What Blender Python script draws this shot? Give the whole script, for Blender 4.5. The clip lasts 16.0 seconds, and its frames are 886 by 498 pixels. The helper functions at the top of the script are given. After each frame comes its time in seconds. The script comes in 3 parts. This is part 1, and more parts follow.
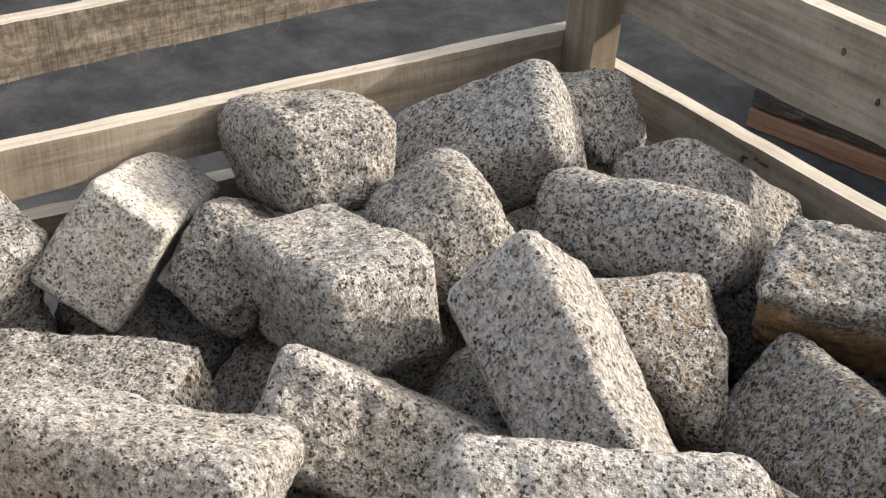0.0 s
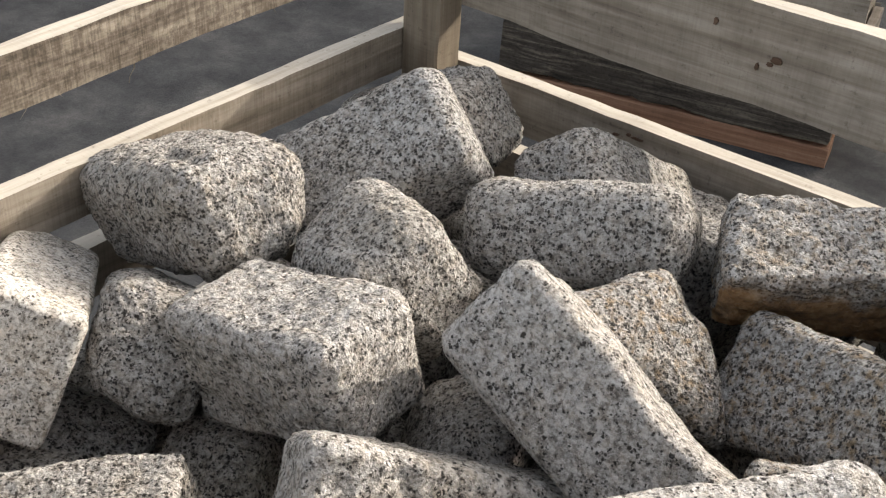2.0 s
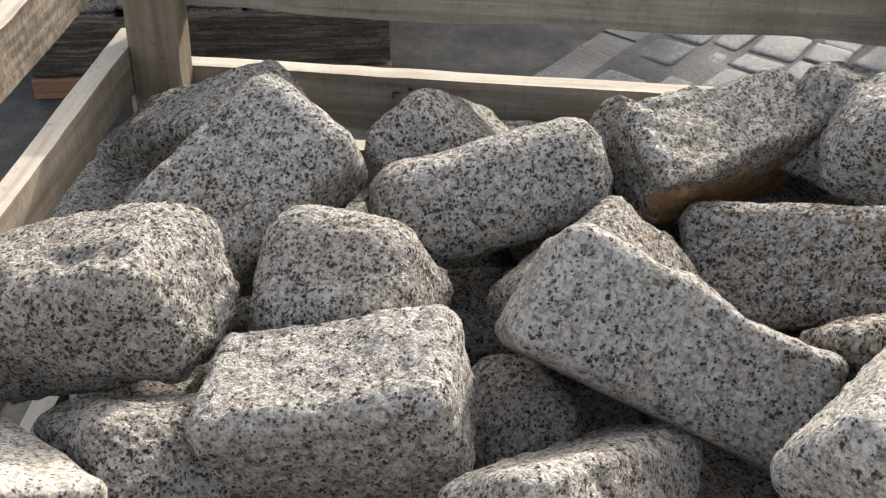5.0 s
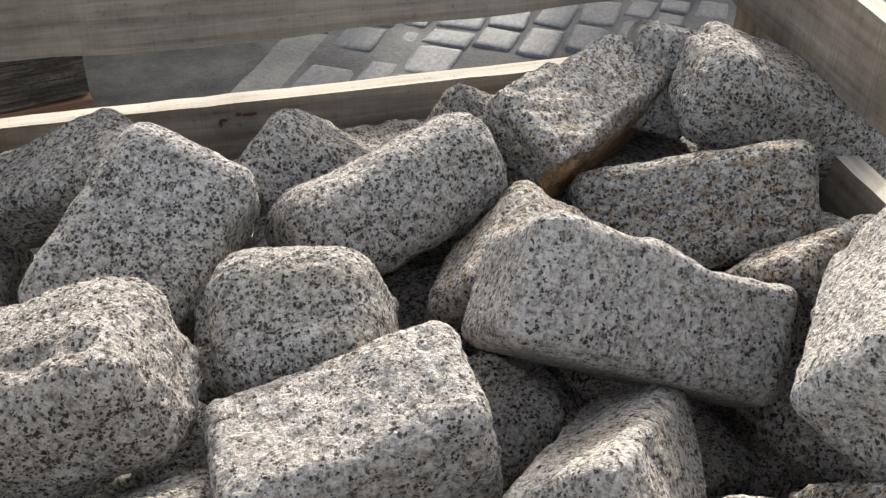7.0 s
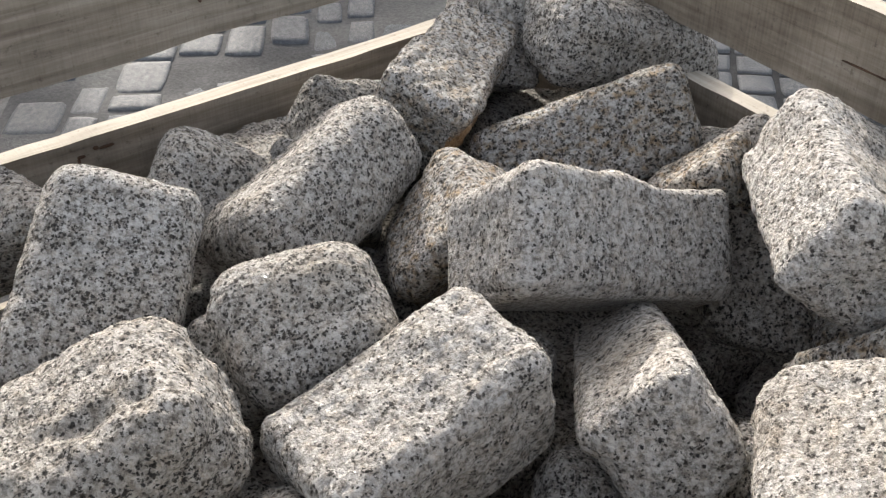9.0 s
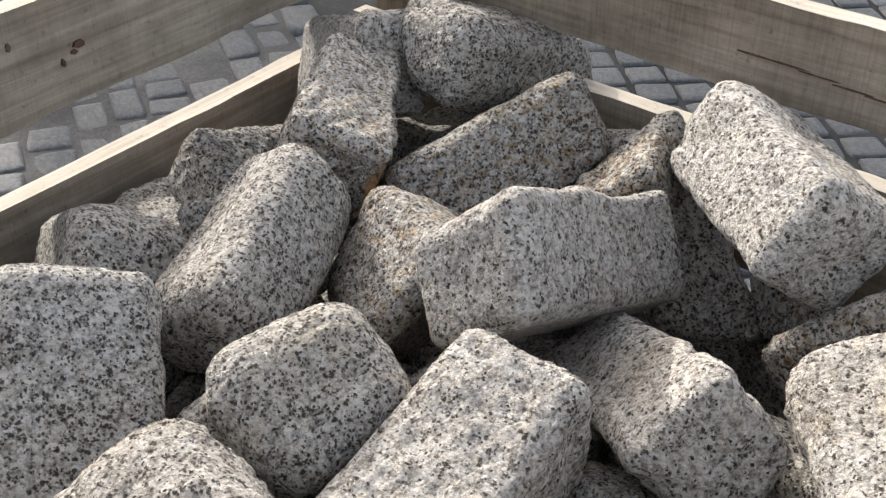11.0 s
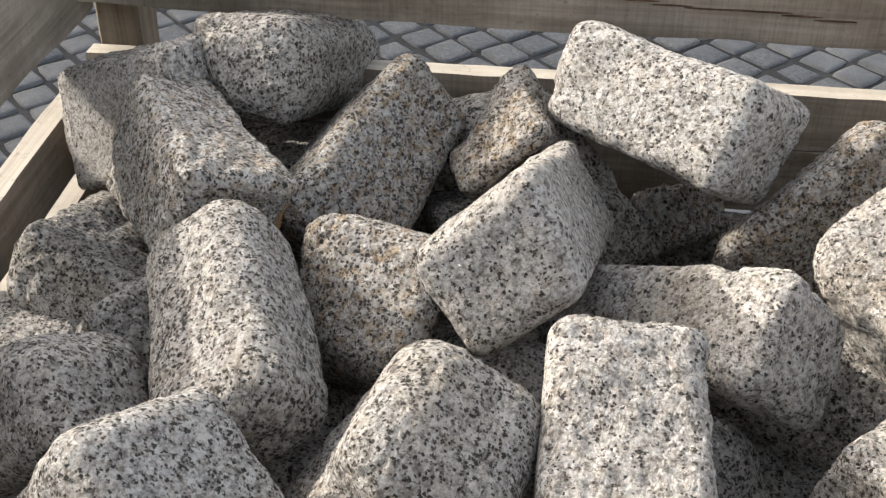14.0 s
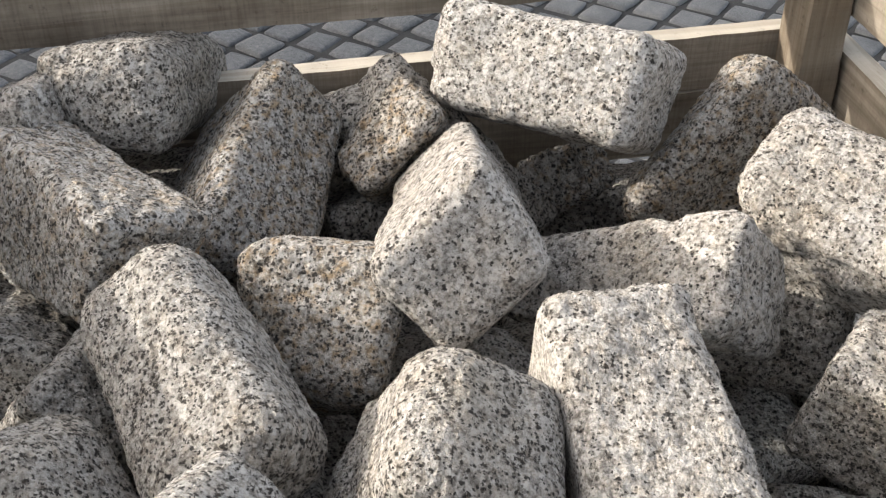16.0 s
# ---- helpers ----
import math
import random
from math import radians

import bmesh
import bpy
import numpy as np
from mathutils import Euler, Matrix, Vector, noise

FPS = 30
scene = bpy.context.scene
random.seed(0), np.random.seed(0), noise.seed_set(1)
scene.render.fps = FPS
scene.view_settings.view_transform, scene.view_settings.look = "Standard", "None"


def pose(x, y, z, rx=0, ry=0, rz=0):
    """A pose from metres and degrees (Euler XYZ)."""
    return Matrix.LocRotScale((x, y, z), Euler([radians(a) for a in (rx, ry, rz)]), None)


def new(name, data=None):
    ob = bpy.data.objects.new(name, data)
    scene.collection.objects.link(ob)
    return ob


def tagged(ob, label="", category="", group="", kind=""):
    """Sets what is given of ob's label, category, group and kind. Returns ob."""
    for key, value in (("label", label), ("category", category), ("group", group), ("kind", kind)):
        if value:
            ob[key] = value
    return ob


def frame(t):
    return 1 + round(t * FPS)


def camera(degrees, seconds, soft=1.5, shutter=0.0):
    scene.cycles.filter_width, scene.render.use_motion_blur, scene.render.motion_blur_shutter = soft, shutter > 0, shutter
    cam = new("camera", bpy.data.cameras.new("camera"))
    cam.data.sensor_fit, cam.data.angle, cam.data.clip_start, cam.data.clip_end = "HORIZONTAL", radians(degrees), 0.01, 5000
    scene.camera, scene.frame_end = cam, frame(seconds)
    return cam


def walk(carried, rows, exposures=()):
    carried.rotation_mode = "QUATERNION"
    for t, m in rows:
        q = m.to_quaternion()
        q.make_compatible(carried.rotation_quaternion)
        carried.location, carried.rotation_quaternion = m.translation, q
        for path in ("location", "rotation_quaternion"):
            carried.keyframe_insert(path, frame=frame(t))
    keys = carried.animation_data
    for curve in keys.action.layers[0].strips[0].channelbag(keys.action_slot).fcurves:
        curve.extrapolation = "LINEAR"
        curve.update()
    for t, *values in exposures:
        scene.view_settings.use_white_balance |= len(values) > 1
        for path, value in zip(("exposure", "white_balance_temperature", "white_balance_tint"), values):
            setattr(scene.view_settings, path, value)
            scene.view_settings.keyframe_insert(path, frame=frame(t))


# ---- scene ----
cam = camera(40.9, 16.0, soft=1.25)
METRES, EYE, TILT, LEAN, TURN = 1.9, 1.35, -33.5, -2.0, 56.0
EXPOSURES = [(0.0, 1.83, 7200, 9), (10.5, 1.89, 6950, 9), (16.0, 1.92, 7100, 9)]
ROWS = [
    (0.0, 0.0, 0.0, 0.0, 0.0, 0.0, -0.0),
    (0.5, -0.0267, 0.011, 0.0097, -3.44, -0.56, 2.71),
    (1.0, -0.051, 0.0201, 0.0209, -7.08, -0.88, 4.55),
    (1.5, -0.076, 0.0329, 0.0295, -10.69, -1.68, 6.54),
    (2.0, -0.1069, 0.0487, 0.0386, -15.09, -2.87, 9.45),
    (2.5, -0.1462, 0.0633, 0.0514, -20.73, -4.03, 13.38),
    (3.0, -0.187, 0.0792, 0.0661, -26.52, -6.05, 16.84),
    (5.5, -0.2788, 0.1972, 0.1283, -49.83, -16.5, 26.78),
    (6.0, -0.2879, 0.216, 0.1439, -54.6, -18.66, 27.78),
    (6.5, -0.2978, 0.2402, 0.1583, -60.39, -21.68, 29.23),
    (7.0, -0.3126, 0.267, 0.1777, -67.91, -25.58, 31.05),
    (7.5, -0.3289, 0.2926, 0.1978, -75.54, -29.58, 32.51),
    (8.0, -0.3436, 0.3182, 0.216, -82.18, -33.26, 32.93),
    (10.5, -0.3183, 0.434, 0.2793, -105.69, -45.76, 31.95),
    (11.0, -0.3087, 0.4505, 0.2937, -110.99, -48.17, 30.49),
    (11.5, -0.2924, 0.4744, 0.3086, -117.37, -51.75, 28.98),
    (12.0, -0.274, 0.5053, 0.3286, -124.74, -55.19, 27.34),
    (12.5, -0.2526, 0.5343, 0.3476, -130.93, -58.48, 25.16),
    (13.0, -0.2287, 0.5581, 0.3622, -135.41, -60.24, 23.14),
    (13.5, -0.2021, 0.5746, 0.3676, -139.3, -61.68, 21.14),
    (14.0, -0.1747, 0.5869, 0.3683, -143.35, -63.1, 19.48),
    (14.5, -0.1518, 0.5966, 0.3701, -147.63, -65.13, 17.65),
    (15.0, -0.136, 0.6029, 0.3759, -150.76, -66.46, 15.7),
    (15.5, -0.119, 0.6079, 0.3807, -154.74, -67.63, 13.95),
    (16.0, -0.0963, 0.6151, 0.3832, -159.13, -68.51, 12.02),
]
walk(cam, [(t, pose(0, 0, EYE, TILT, LEAN, TURN) @ pose(METRES * x, METRES * y, METRES * z, 90 + pitch, roll, yaw)) for t, x, y, z, yaw, pitch, roll in ROWS], exposures=EXPOSURES)

# ---- sun and sky ----
SUN = Vector((0.36, 0.86, 0.395)).normalized()          # the way to the sun
world = bpy.data.worlds.new("sky")
scene.world = world
world.use_nodes = True
wn = world.node_tree.nodes
sky = wn.new("ShaderNodeTexSky")
sky.sky_type, sky.sun_disc = "NISHITA", False
sky.air_density, sky.dust_density, sky.ozone_density = 0.7, 3.5, 0.6
sky.sun_elevation = math.asin(SUN.z)
sky.sun_rotation = math.atan2(SUN.x, SUN.y)
haze = wn.new("ShaderNodeHueSaturation")          # a hazy, nearly white winter sky
haze.inputs["Saturation"].default_value = 0.5
world.node_tree.links.new(sky.outputs[0], haze.inputs["Color"])
world.node_tree.links.new(haze.outputs[0], wn["Background"].inputs[0])
wn["Background"].inputs[1].default_value = 0.15
sun_data = bpy.data.lights.new("sun", "SUN")
sun_data.energy, sun_data.angle, sun_data.color = 1.27, radians(0.6), (1.0, 0.972, 0.94)
sun = new("sun", sun_data)
sun.rotation_mode = "QUATERNION"
sun.rotation_quaternion = SUN.to_track_quat("Z", "Y")
scene.view_settings.exposure = 0.0

# ---- materials ----
def nodes(name):
    m = bpy.data.materials.new(name)
    m.use_nodes = True
    nt = m.node_tree
    return m, nt, nt.nodes["Principled BSDF"]


def add(nt, kind, **values):
    n = nt.nodes.new(kind)
    for key, value in values.items():
        n.inputs[key].default_value = value
    return n


def ramp(nt, source, stops, kind="LINEAR"):
    n = nt.nodes.new("ShaderNodeValToRGB")
    n.color_ramp.interpolation = kind
    els = n.color_ramp.elements
    while len(els) < len(stops):
        els.new(0.5)
    for el, (p, c) in zip(els, stops):
        el.position, el.color = p, (*c, 1) if len(c) == 3 else c
    nt.links.new(source, n.inputs[0])
    return n.outputs[0]


def mix(nt, fac, a, b, kind="MIX"):
    n = nt.nodes.new("ShaderNodeMix")
    n.data_type, n.blend_type = "RGBA", kind
    for sock, value in ((n.inputs[0], fac), (n.inputs[6], a), (n.inputs[7], b)):
        if isinstance(value, (int, float)):
            sock.default_value = value
        elif isinstance(value, tuple):
            sock.default_value = (*value, 1)
        else:
            nt.links.new(value, sock)
    return n.outputs[2]


def bump(nt, bsdf, height, strength, distance):
    n = add(nt, "ShaderNodeBump", Strength=strength, Distance=distance)
    nt.links.new(height, n.inputs["Height"])
    nt.links.new(n.outputs[0], bsdf.inputs["Normal"])
    return n


def coords(nt, scale=(1, 1, 1), shift=0.0):
    """Object coordinates, moved by the object's own random number."""
    tc = nt.nodes.new("ShaderNodeTexCoord")
    info = nt.nodes.new("ShaderNodeObjectInfo")
    mul = nt.nodes.new("ShaderNodeMath")
    mul.operation = "MULTIPLY"
    mul.inputs[1].default_value = shift
    nt.links.new(info.outputs["Random"], mul.inputs[0])
    mp = nt.nodes.new("ShaderNodeMapping")
    mp.inputs["Scale"].default_value = scale
    nt.links.new(tc.outputs["Object"], mp.inputs["Vector"])
    nt.links.new(mul.outputs[0], mp.inputs["Location"])
    return mp.outputs[0], info.outputs["Random"]


def granite(name, warm=0.25, rust=0.0, fine=1.0, light=1.0, blot=1.0, relief=0.011):
    m, nt, b = nodes(name)
    co, rnd = coords(nt, shift=7.0)
    L = nt.links.new

    def noise_at(scale, detail=3.0, rough=0.6, distort=0.0):
        n = add(nt, "ShaderNodeTexNoise", Scale=scale, Detail=detail, Roughness=rough, Distortion=distort)
        L(co, n.inputs["Vector"])
        return n.outputs[0]

    def cells(scale, wobble=0.006):
        w = add(nt, "ShaderNodeTexNoise", Scale=300.0, Detail=2.0)
        L(co, w.inputs["Vector"])
        s = nt.nodes.new("ShaderNodeVectorMath")
        s.operation = "MULTIPLY_ADD"
        s.inputs[1].default_value = (wobble,) * 3
        L(w.outputs["Color"], s.inputs[0])
        L(co, s.inputs[2])
        v = add(nt, "ShaderNodeTexVoronoi", Scale=scale)
        L(s.outputs[0], v.inputs["Vector"])
        sep = nt.nodes.new("ShaderNodeSeparateColor")
        L(v.outputs["Color"], sep.inputs[0])
        return sep.outputs[0], sep.outputs[1]

    def times_add(a, k, c):
        n = nt.nodes.new("ShaderNodeMath")
        n.operation = "MULTIPLY_ADD"
        n.inputs[1].default_value = k
        L(a, n.inputs[0])
        L(c, n.inputs[2])
        return n.outputs[0]

    def specks(scale, chance, size, gather):
        """Dark mica: round-edged grains in some of the cells, more of them where the clusters lie."""
        w = add(nt, "ShaderNodeTexNoise", Scale=scale * 1.3, Detail=2.0)
        L(co, w.inputs["Vector"])
        s = nt.nodes.new("ShaderNodeVectorMath")
        s.operation = "MULTIPLY_ADD"
        s.inputs[1].default_value = (1.6 / scale,) * 3
        L(w.outputs["Color"], s.inputs[0])
        L(co, s.inputs[2])
        v = add(nt, "ShaderNodeTexVoronoi", Scale=scale)
        L(s.outputs[0], v.inputs["Vector"])
        sep = nt.nodes.new("ShaderNodeSeparateColor")
        L(v.outputs["Color"], sep.inputs[0])
        pick = ramp(nt, times_add(cluster, gather, sep.outputs[0]), [(chance + gather * 0.5 - 0.02, (1, 1, 1)), (chance + gather * 0.5 + 0.02, (0, 0, 0))])
        near = ramp(nt, v.outputs["Distance"], [(size * 0.52, (0.95, 0.95, 0.95)), (size * 0.97, (0, 0, 0))])
        return mix(nt, 1.0, pick, near, "MULTIPLY")

    g1, g2 = cells(300.0 * fine, 0.006)
    # pale feldspar and smoky quartz run into each other
    cluster = noise_at(75.0, 4.0, 0.65)
    field = mix(nt, 0.45, noise_at(150.0 * fine, 4.0, 0.7, 0.4), noise_at(360.0 * fine, 3.0, 0.65))
    field = mix(nt, 0.12, field, g1)
    base = ramp(nt, field, [(0.35, (0.12, 0.111, 0.102)), (0.43, (0.27 * light, 0.256 * light, 0.238 * light)), (0.50, (0.43 * light, 0.417 * light, 0.397 * light)), (0.57, (0.58 * light, 0.566 * light, 0.546 * light)), (0.68, (0.68 * light, 0.668 * light, 0.65 * light))])
    warmth = ramp(nt, noise_at(120.0, 4.0), [(0.46, (0, 0, 0)), (0.66, (1, 1, 1))])
    base = mix(nt, 1.0, base, mix(nt, warmth, (1, 1, 1), (1.0 - 0.30 * warm, 1.0 - 0.50 * warm, 1.0 - 0.72 * warm)), "MULTIPLY")
    # black mica, large flakes and fine pepper
    base = mix(nt, specks(265.0 * fine, 0.22 * blot, 0.66, 1.0), base, mix(nt, g2, (0.015, 0.015, 0.017), (0.05, 0.04, 0.03)))
    base = mix(nt, specks(450.0 * fine, 0.25 * blot, 0.70, 0.7), base, (0.022, 0.02, 0.018))
    # dust and tone from stone to stone
    tone = ramp(nt, rnd, [(0.0, (0.76, 0.745, 0.73)), (0.35, (0.90, 0.885, 0.86)), (0.7, (0.86, 0.865, 0.87)), (1.0, (0.90, 0.865, 0.82))])
    base = mix(nt, 1.0, base, tone, "MULTIPLY")
    stain = ramp(nt, noise_at(9.0, 4.0, 0.65), [(0.50, (0, 0, 0)), (0.74, (0.55, 0.55, 0.55))])
    base = mix(nt, stain, base, mix(nt, 1.0, base, (0.80, 0.72, 0.60), "MULTIPLY"))
    if rust:
        tc = nt.nodes.new("ShaderNodeTexCoord")
        geo = nt.nodes.new("ShaderNodeSeparateXYZ")
        L(tc.outputs["Normal"], geo.inputs[0])
        side = nt.nodes.new("ShaderNodeMath")
        side.operation = "MULTIPLY_ADD"
        side.inputs[1].default_value = rust
        L(geo.outputs[1], side.inputs[0])
        L(noise_at(18.0, 3.0), side.inputs[2])
        face = ramp(nt, side.outputs[0], [(0.78, (0, 0, 0)), (1.08, (0.9, 0.9, 0.9))])
        low = nt.nodes.new("ShaderNodeSeparateXYZ")
        L(tc.outputs["Object"], low.inputs[0])
        edge = nt.nodes.new("ShaderNodeMath")
        edge.operation = "MULTIPLY_ADD"
        edge.inputs[1].default_value = 14.0
        L(low.outputs[2], edge.inputs[0])
        L(noise_at(25.0, 3.0), edge.inputs[2])
        face = mix(nt, 1.0, face, ramp(nt, edge.outputs[0], [(0.05, (0.1, 0.1, 0.1)), (0.35, (1, 1, 1))]), "MULTIPLY")
        base = mix(nt, face, base, ramp(nt, noise_at(70.0, 4.0), [(0.3, (0.15, 0.085, 0.042)), (0.52, (0.40, 0.225, 0.10)), (0.72, (0.56, 0.38, 0.21))]))
    L(base, b.inputs["Base Color"])
    L(ramp(nt, g2, [(0.0, (0.10, 0.10, 0.10)), (0.035, (0.18, 0.18, 0.18)), (0.05, (0.7, 0.7, 0.7)), (1.0, (0.85, 0.85, 0.85))]), b.inputs["Roughness"])
    b.inputs["Specular IOR Level"].default_value = 0.28
    h = mix(nt, 0.35, noise_at(400.0, 3.0, 0.7), g1)
    h = mix(nt, 0.45, h, noise_at(210.0, 3.0, 0.7))
    h = mix(nt, 0.55, h, noise_at(100.0, 5.0, 0.68))
    bump(nt, b, h, 1.0, relief)
    return m


def wood(name, tones, long_axis=0, saw=0.5, grime=0.5, speck=0.40):
    """Weathered sawn softwood with grain along one of the board's own axes."""
    m, nt, b = nodes(name)
    L = nt.links.new
    s = [60.0, 60.0, 60.0]
    s[long_axis] = 2.2
    co, rnd = coords(nt, tuple(s), 9.0)
    plain, _ = coords(nt, (1, 1, 1), 5.0)
    grain = add(nt, "ShaderNodeTexNoise", Scale=1.6, Detail=5.0, Roughness=0.65, Distortion=0.5)
    L(co, grain.inputs["Vector"])
    base = ramp(nt, grain.outputs[0], [(0.30, tones[0]), (0.5, tones[1]), (0.70, tones[2])])
    # band-saw marks across the grain
    s2 = [12.0, 12.0, 12.0]
    s2[long_axis] = 420.0
    cs, _ = coords(nt, tuple(s2), 3.0)
    marks = add(nt, "ShaderNodeTexNoise", Scale=1.0, Detail=2.0, Roughness=0.5)
    L(cs, marks.inputs["Vector"])
    mk = ramp(nt, marks.outputs[0], [(0.35, (0.72, 0.70, 0.68)), (0.55, (1, 1, 1)), (0.8, (1.06, 1.06, 1.06))])
    base = mix(nt, saw, base, mix(nt, 1.0, base, mk, "MULTIPLY"))
    # grey weathering and dirt
    w = add(nt, "ShaderNodeTexNoise", Scale=9.0, Detail=5.0, Roughness=0.7)
    L(plain, w.inputs["Vector"])
    wz = ramp(nt, w.outputs[0], [(0.42, (0, 0, 0)), (0.72, (grime, grime, grime))])
    base = mix(nt, wz, base, mix(nt, 1.0, base, (0.52, 0.50, 0.48), "MULTIPLY"))
    fl = add(nt, "ShaderNodeTexNoise", Scale=120.0, Detail=3.0, Roughness=0.7)
    L(plain, fl.inputs["Vector"])
    sp = ramp(nt, fl.outputs[0], [(speck - 0.15, (0.45, 0.43, 0.41)), (speck, (1, 1, 1))])
    base = mix(nt, 0.7, base, mix(nt, 1.0, base, sp, "MULTIPLY"))
    base = mix(nt, 1.0, base, (0.82, 0.81, 0.79), "MULTIPLY")          # greyed by weather
    L(base, b.inputs["Base Color"])
    b.inputs["Roughness"].default_value = 0.82
    b.inputs["Specular IOR Level"].default_value = 0.25
    h = mix(nt, 0.5, grain.outputs[0], marks.outputs[0])
    bump(nt, b, mix(nt, 0.3, h, fl.outputs[0]), 0.5, 0.0018)
    return m


GRANITE = granite("granite", 0.24)
GRANITE_WARM = granite("granite_warm", 0.8, light=0.95)
GRANITE_PALE = granite("granite_pale", 0.25, fine=1.0, light=1.18, blot=0.5)
GRANITE_SMOOTH = granite("granite_smooth", 0.25, fine=1.2, light=1.05, blot=0.5, relief=0.0018)
GRANITE_SAWN = granite("granite_sawn", 0.1, fine=1.3, light=0.95, blot=0.2, relief=0.001)
GRANITE_BROWN = granite("granite_brown", 0.75, light=1.0)
GRANITE_RUST = granite("granite_rust", 0.6, rust=-1.0)
PALE = ((0.22, 0.183, 0.145), (0.33, 0.287, 0.238), (0.43, 0.386, 0.33))
WOOD_X = wood("sawn_wood_x", PALE, 0, 0.25, 0.85)
WOOD_Y = wood("sawn_wood_y", ((0.21, 0.175, 0.135), (0.31, 0.265, 0.215), (0.40, 0.355, 0.30)), 1, 0.5, 1.0)
# cleaner sawn edges, paler still to put sunlight into the board tops
WOOD_LIT_EDGE = wood("pale_sawn_sunlit_edge", ((0.42, 0.375, 0.315), (0.56, 0.515, 0.445), (0.66, 0.615, 0.54)), 1, 0.08, 0.4)
WOOD_LIT_EDGE_X = wood("pale_sawn_sunlit_edge_x", ((0.42, 0.375, 0.315), (0.56, 0.515, 0.445), (0.66, 0.615, 0.54)), 0, 0.08, 0.4)
WOOD_ROUGH = wood("rough_dirty_wood_y", ((0.12, 0.10, 0.08), (0.25, 0.21, 0.17), (0.42, 0.37, 0.31)), 1, 1.0, 1.0, 0.56)
WOOD_Z = wood("sawn_wood_z", ((0.17, 0.135, 0.10), (0.25, 0.205, 0.155), (0.32, 0.275, 0.22)), 2, 0.25)
WOOD_OLD = wood("old_dark_wood", ((0.022, 0.018, 0.015), (0.065, 0.054, 0.044), (0.19, 0.165, 0.135)), 0, 0.2, 0.9, 0.5)
WOOD_RED = wood("reddish_plank_wood", ((0.15, 0.07, 0.04), (0.23, 0.125, 0.08), (0.30, 0.18, 0.12)), 0, 0.2)


def plain_ground(name, colours, scale, rough, relief):
    m, nt, b = nodes(name)
    L = nt.links.new
    co, rnd = coords(nt, (1, 1, 1), 11.0)
    big = add(nt, "ShaderNodeTexNoise", Scale=scale, Detail=5.0, Roughness=0.65)
    L(co, big.inputs["Vector"])
    base = ramp(nt, big.outputs[0], [(0.3, colours[0]), (0.52, colours[1]), (0.75, colours[2])])
    fin = add(nt, "ShaderNodeTexNoise", Scale=scale * 30, Detail=4.0, Roughness=0.7)
    L(co, fin.inputs["Vector"])
    sp = ramp(nt, fin.outputs[0], [(0.3, (0.6, 0.6, 0.6)), (0.7, (1.3, 1.3, 1.3))])
    base = mix(nt, 0.8, base, mix(nt, 1.0, base, sp, "MULTIPLY"))
    tone = ramp(nt, rnd, [(0.0, (0.68, 0.69, 0.71)), (1.0, (0.93, 0.915, 0.88))])
    base = mix(nt, 1.0, base, tone, "MULTIPLY")
    L(base, b.inputs["Base Color"])
    b.inputs["Roughness"].default_value = rough
    b.inputs["Specular IOR Level"].default_value = 0.22
    bump(nt, b, fin.outputs[0], 0.5, relief)
    return m


ASPHALT = plain_ground("asphalt", ((0.022, 0.023, 0.025), (0.055, 0.056, 0.058), (0.11, 0.108, 0.105)), 7.0, 0.8, 0.005)
PAVER = plain_ground("worn_paving_stone", ((0.085, 0.092, 0.102), (0.135, 0.142, 0.153), (0.21, 0.216, 0.222)), 9.0, 0.5, 0.003)
KERB = plain_ground("kerb_stone", ((0.11, 0.11, 0.112), (0.16, 0.16, 0.16), (0.21, 0.21, 0.205)), 5.0, 0.7, 0.003)
JOINT_DARK = plain_ground("dark_joint_sand", ((0.03, 0.031, 0.033), (0.05, 0.051, 0.053), (0.08, 0.08, 0.08)), 6.0, 0.9, 0.004)
JOINT = plain_ground("joint_sand", ((0.07, 0.07, 0.072), (0.115, 0.115, 0.115), (0.18, 0.178, 0.172)), 4.0, 0.9, 0.004)


# ---- meshes ----
def link_mesh(name, mesh, material, parent=None, label=""):
    ob = new(name, mesh)
    if material and not mesh.materials:
        mesh.materials.append(material)
    ob.parent = parent
    return tagged(ob, label) if label else ob


def part(name, bm, material, parent, label="", smooth=False):
    me = bpy.data.meshes.new(name)
    bm.to_mesh(me)
    bm.free()
    for p in me.polygons:
        p.use_smooth = smooth
    return link_mesh(name, me, material, parent, label)


def board_bm(size, rough=0.0012, cut=(30, 3, 3), wane=0.0, seed=0):
    """A sawn board about its middle, its edges a little uneven; wane eats into the lower edge along the length."""
    bm = bmesh.new()
    bmesh.ops.create_cube(bm, size=1.0)
    long_axis = max(range(3), key=lambda i: size[i])
    along = [e for e in bm.edges if abs((e.verts[0].co - e.verts[1].co)[long_axis]) > 0.5]
    bmesh.ops.bevel(bm, geom=along, offset=0.06, segments=1, affect="EDGES", clamp_overlap=True) if min(size) > 0.03 else None
    along = [e for e in bm.edges if abs((e.verts[0].co - e.verts[1].co)[long_axis]) > 0.5]
    bmesh.ops.subdivide_edges(bm, edges=along, cuts=cut[0], use_grid_fill=True)
    off = Vector((seed * 3.7, seed * 1.3, seed * 5.1))
    for v in bm.verts:
        c = Vector((v.co.x * size[0], v.co.y * size[1], v.co.z * size[2]))
        n = noise.noise_vector(c * 35 + off) * rough + noise.noise_vector(c * 6 + off) * rough * 1.5
        if wane and v.co.z < -0.3:
            c.z += wane * max(0.0, noise.noise(Vector((c.x * 5.0 + seed, c.y * 5.0, 0.3))) + 0.25)
        v.co = c + n
    return bm


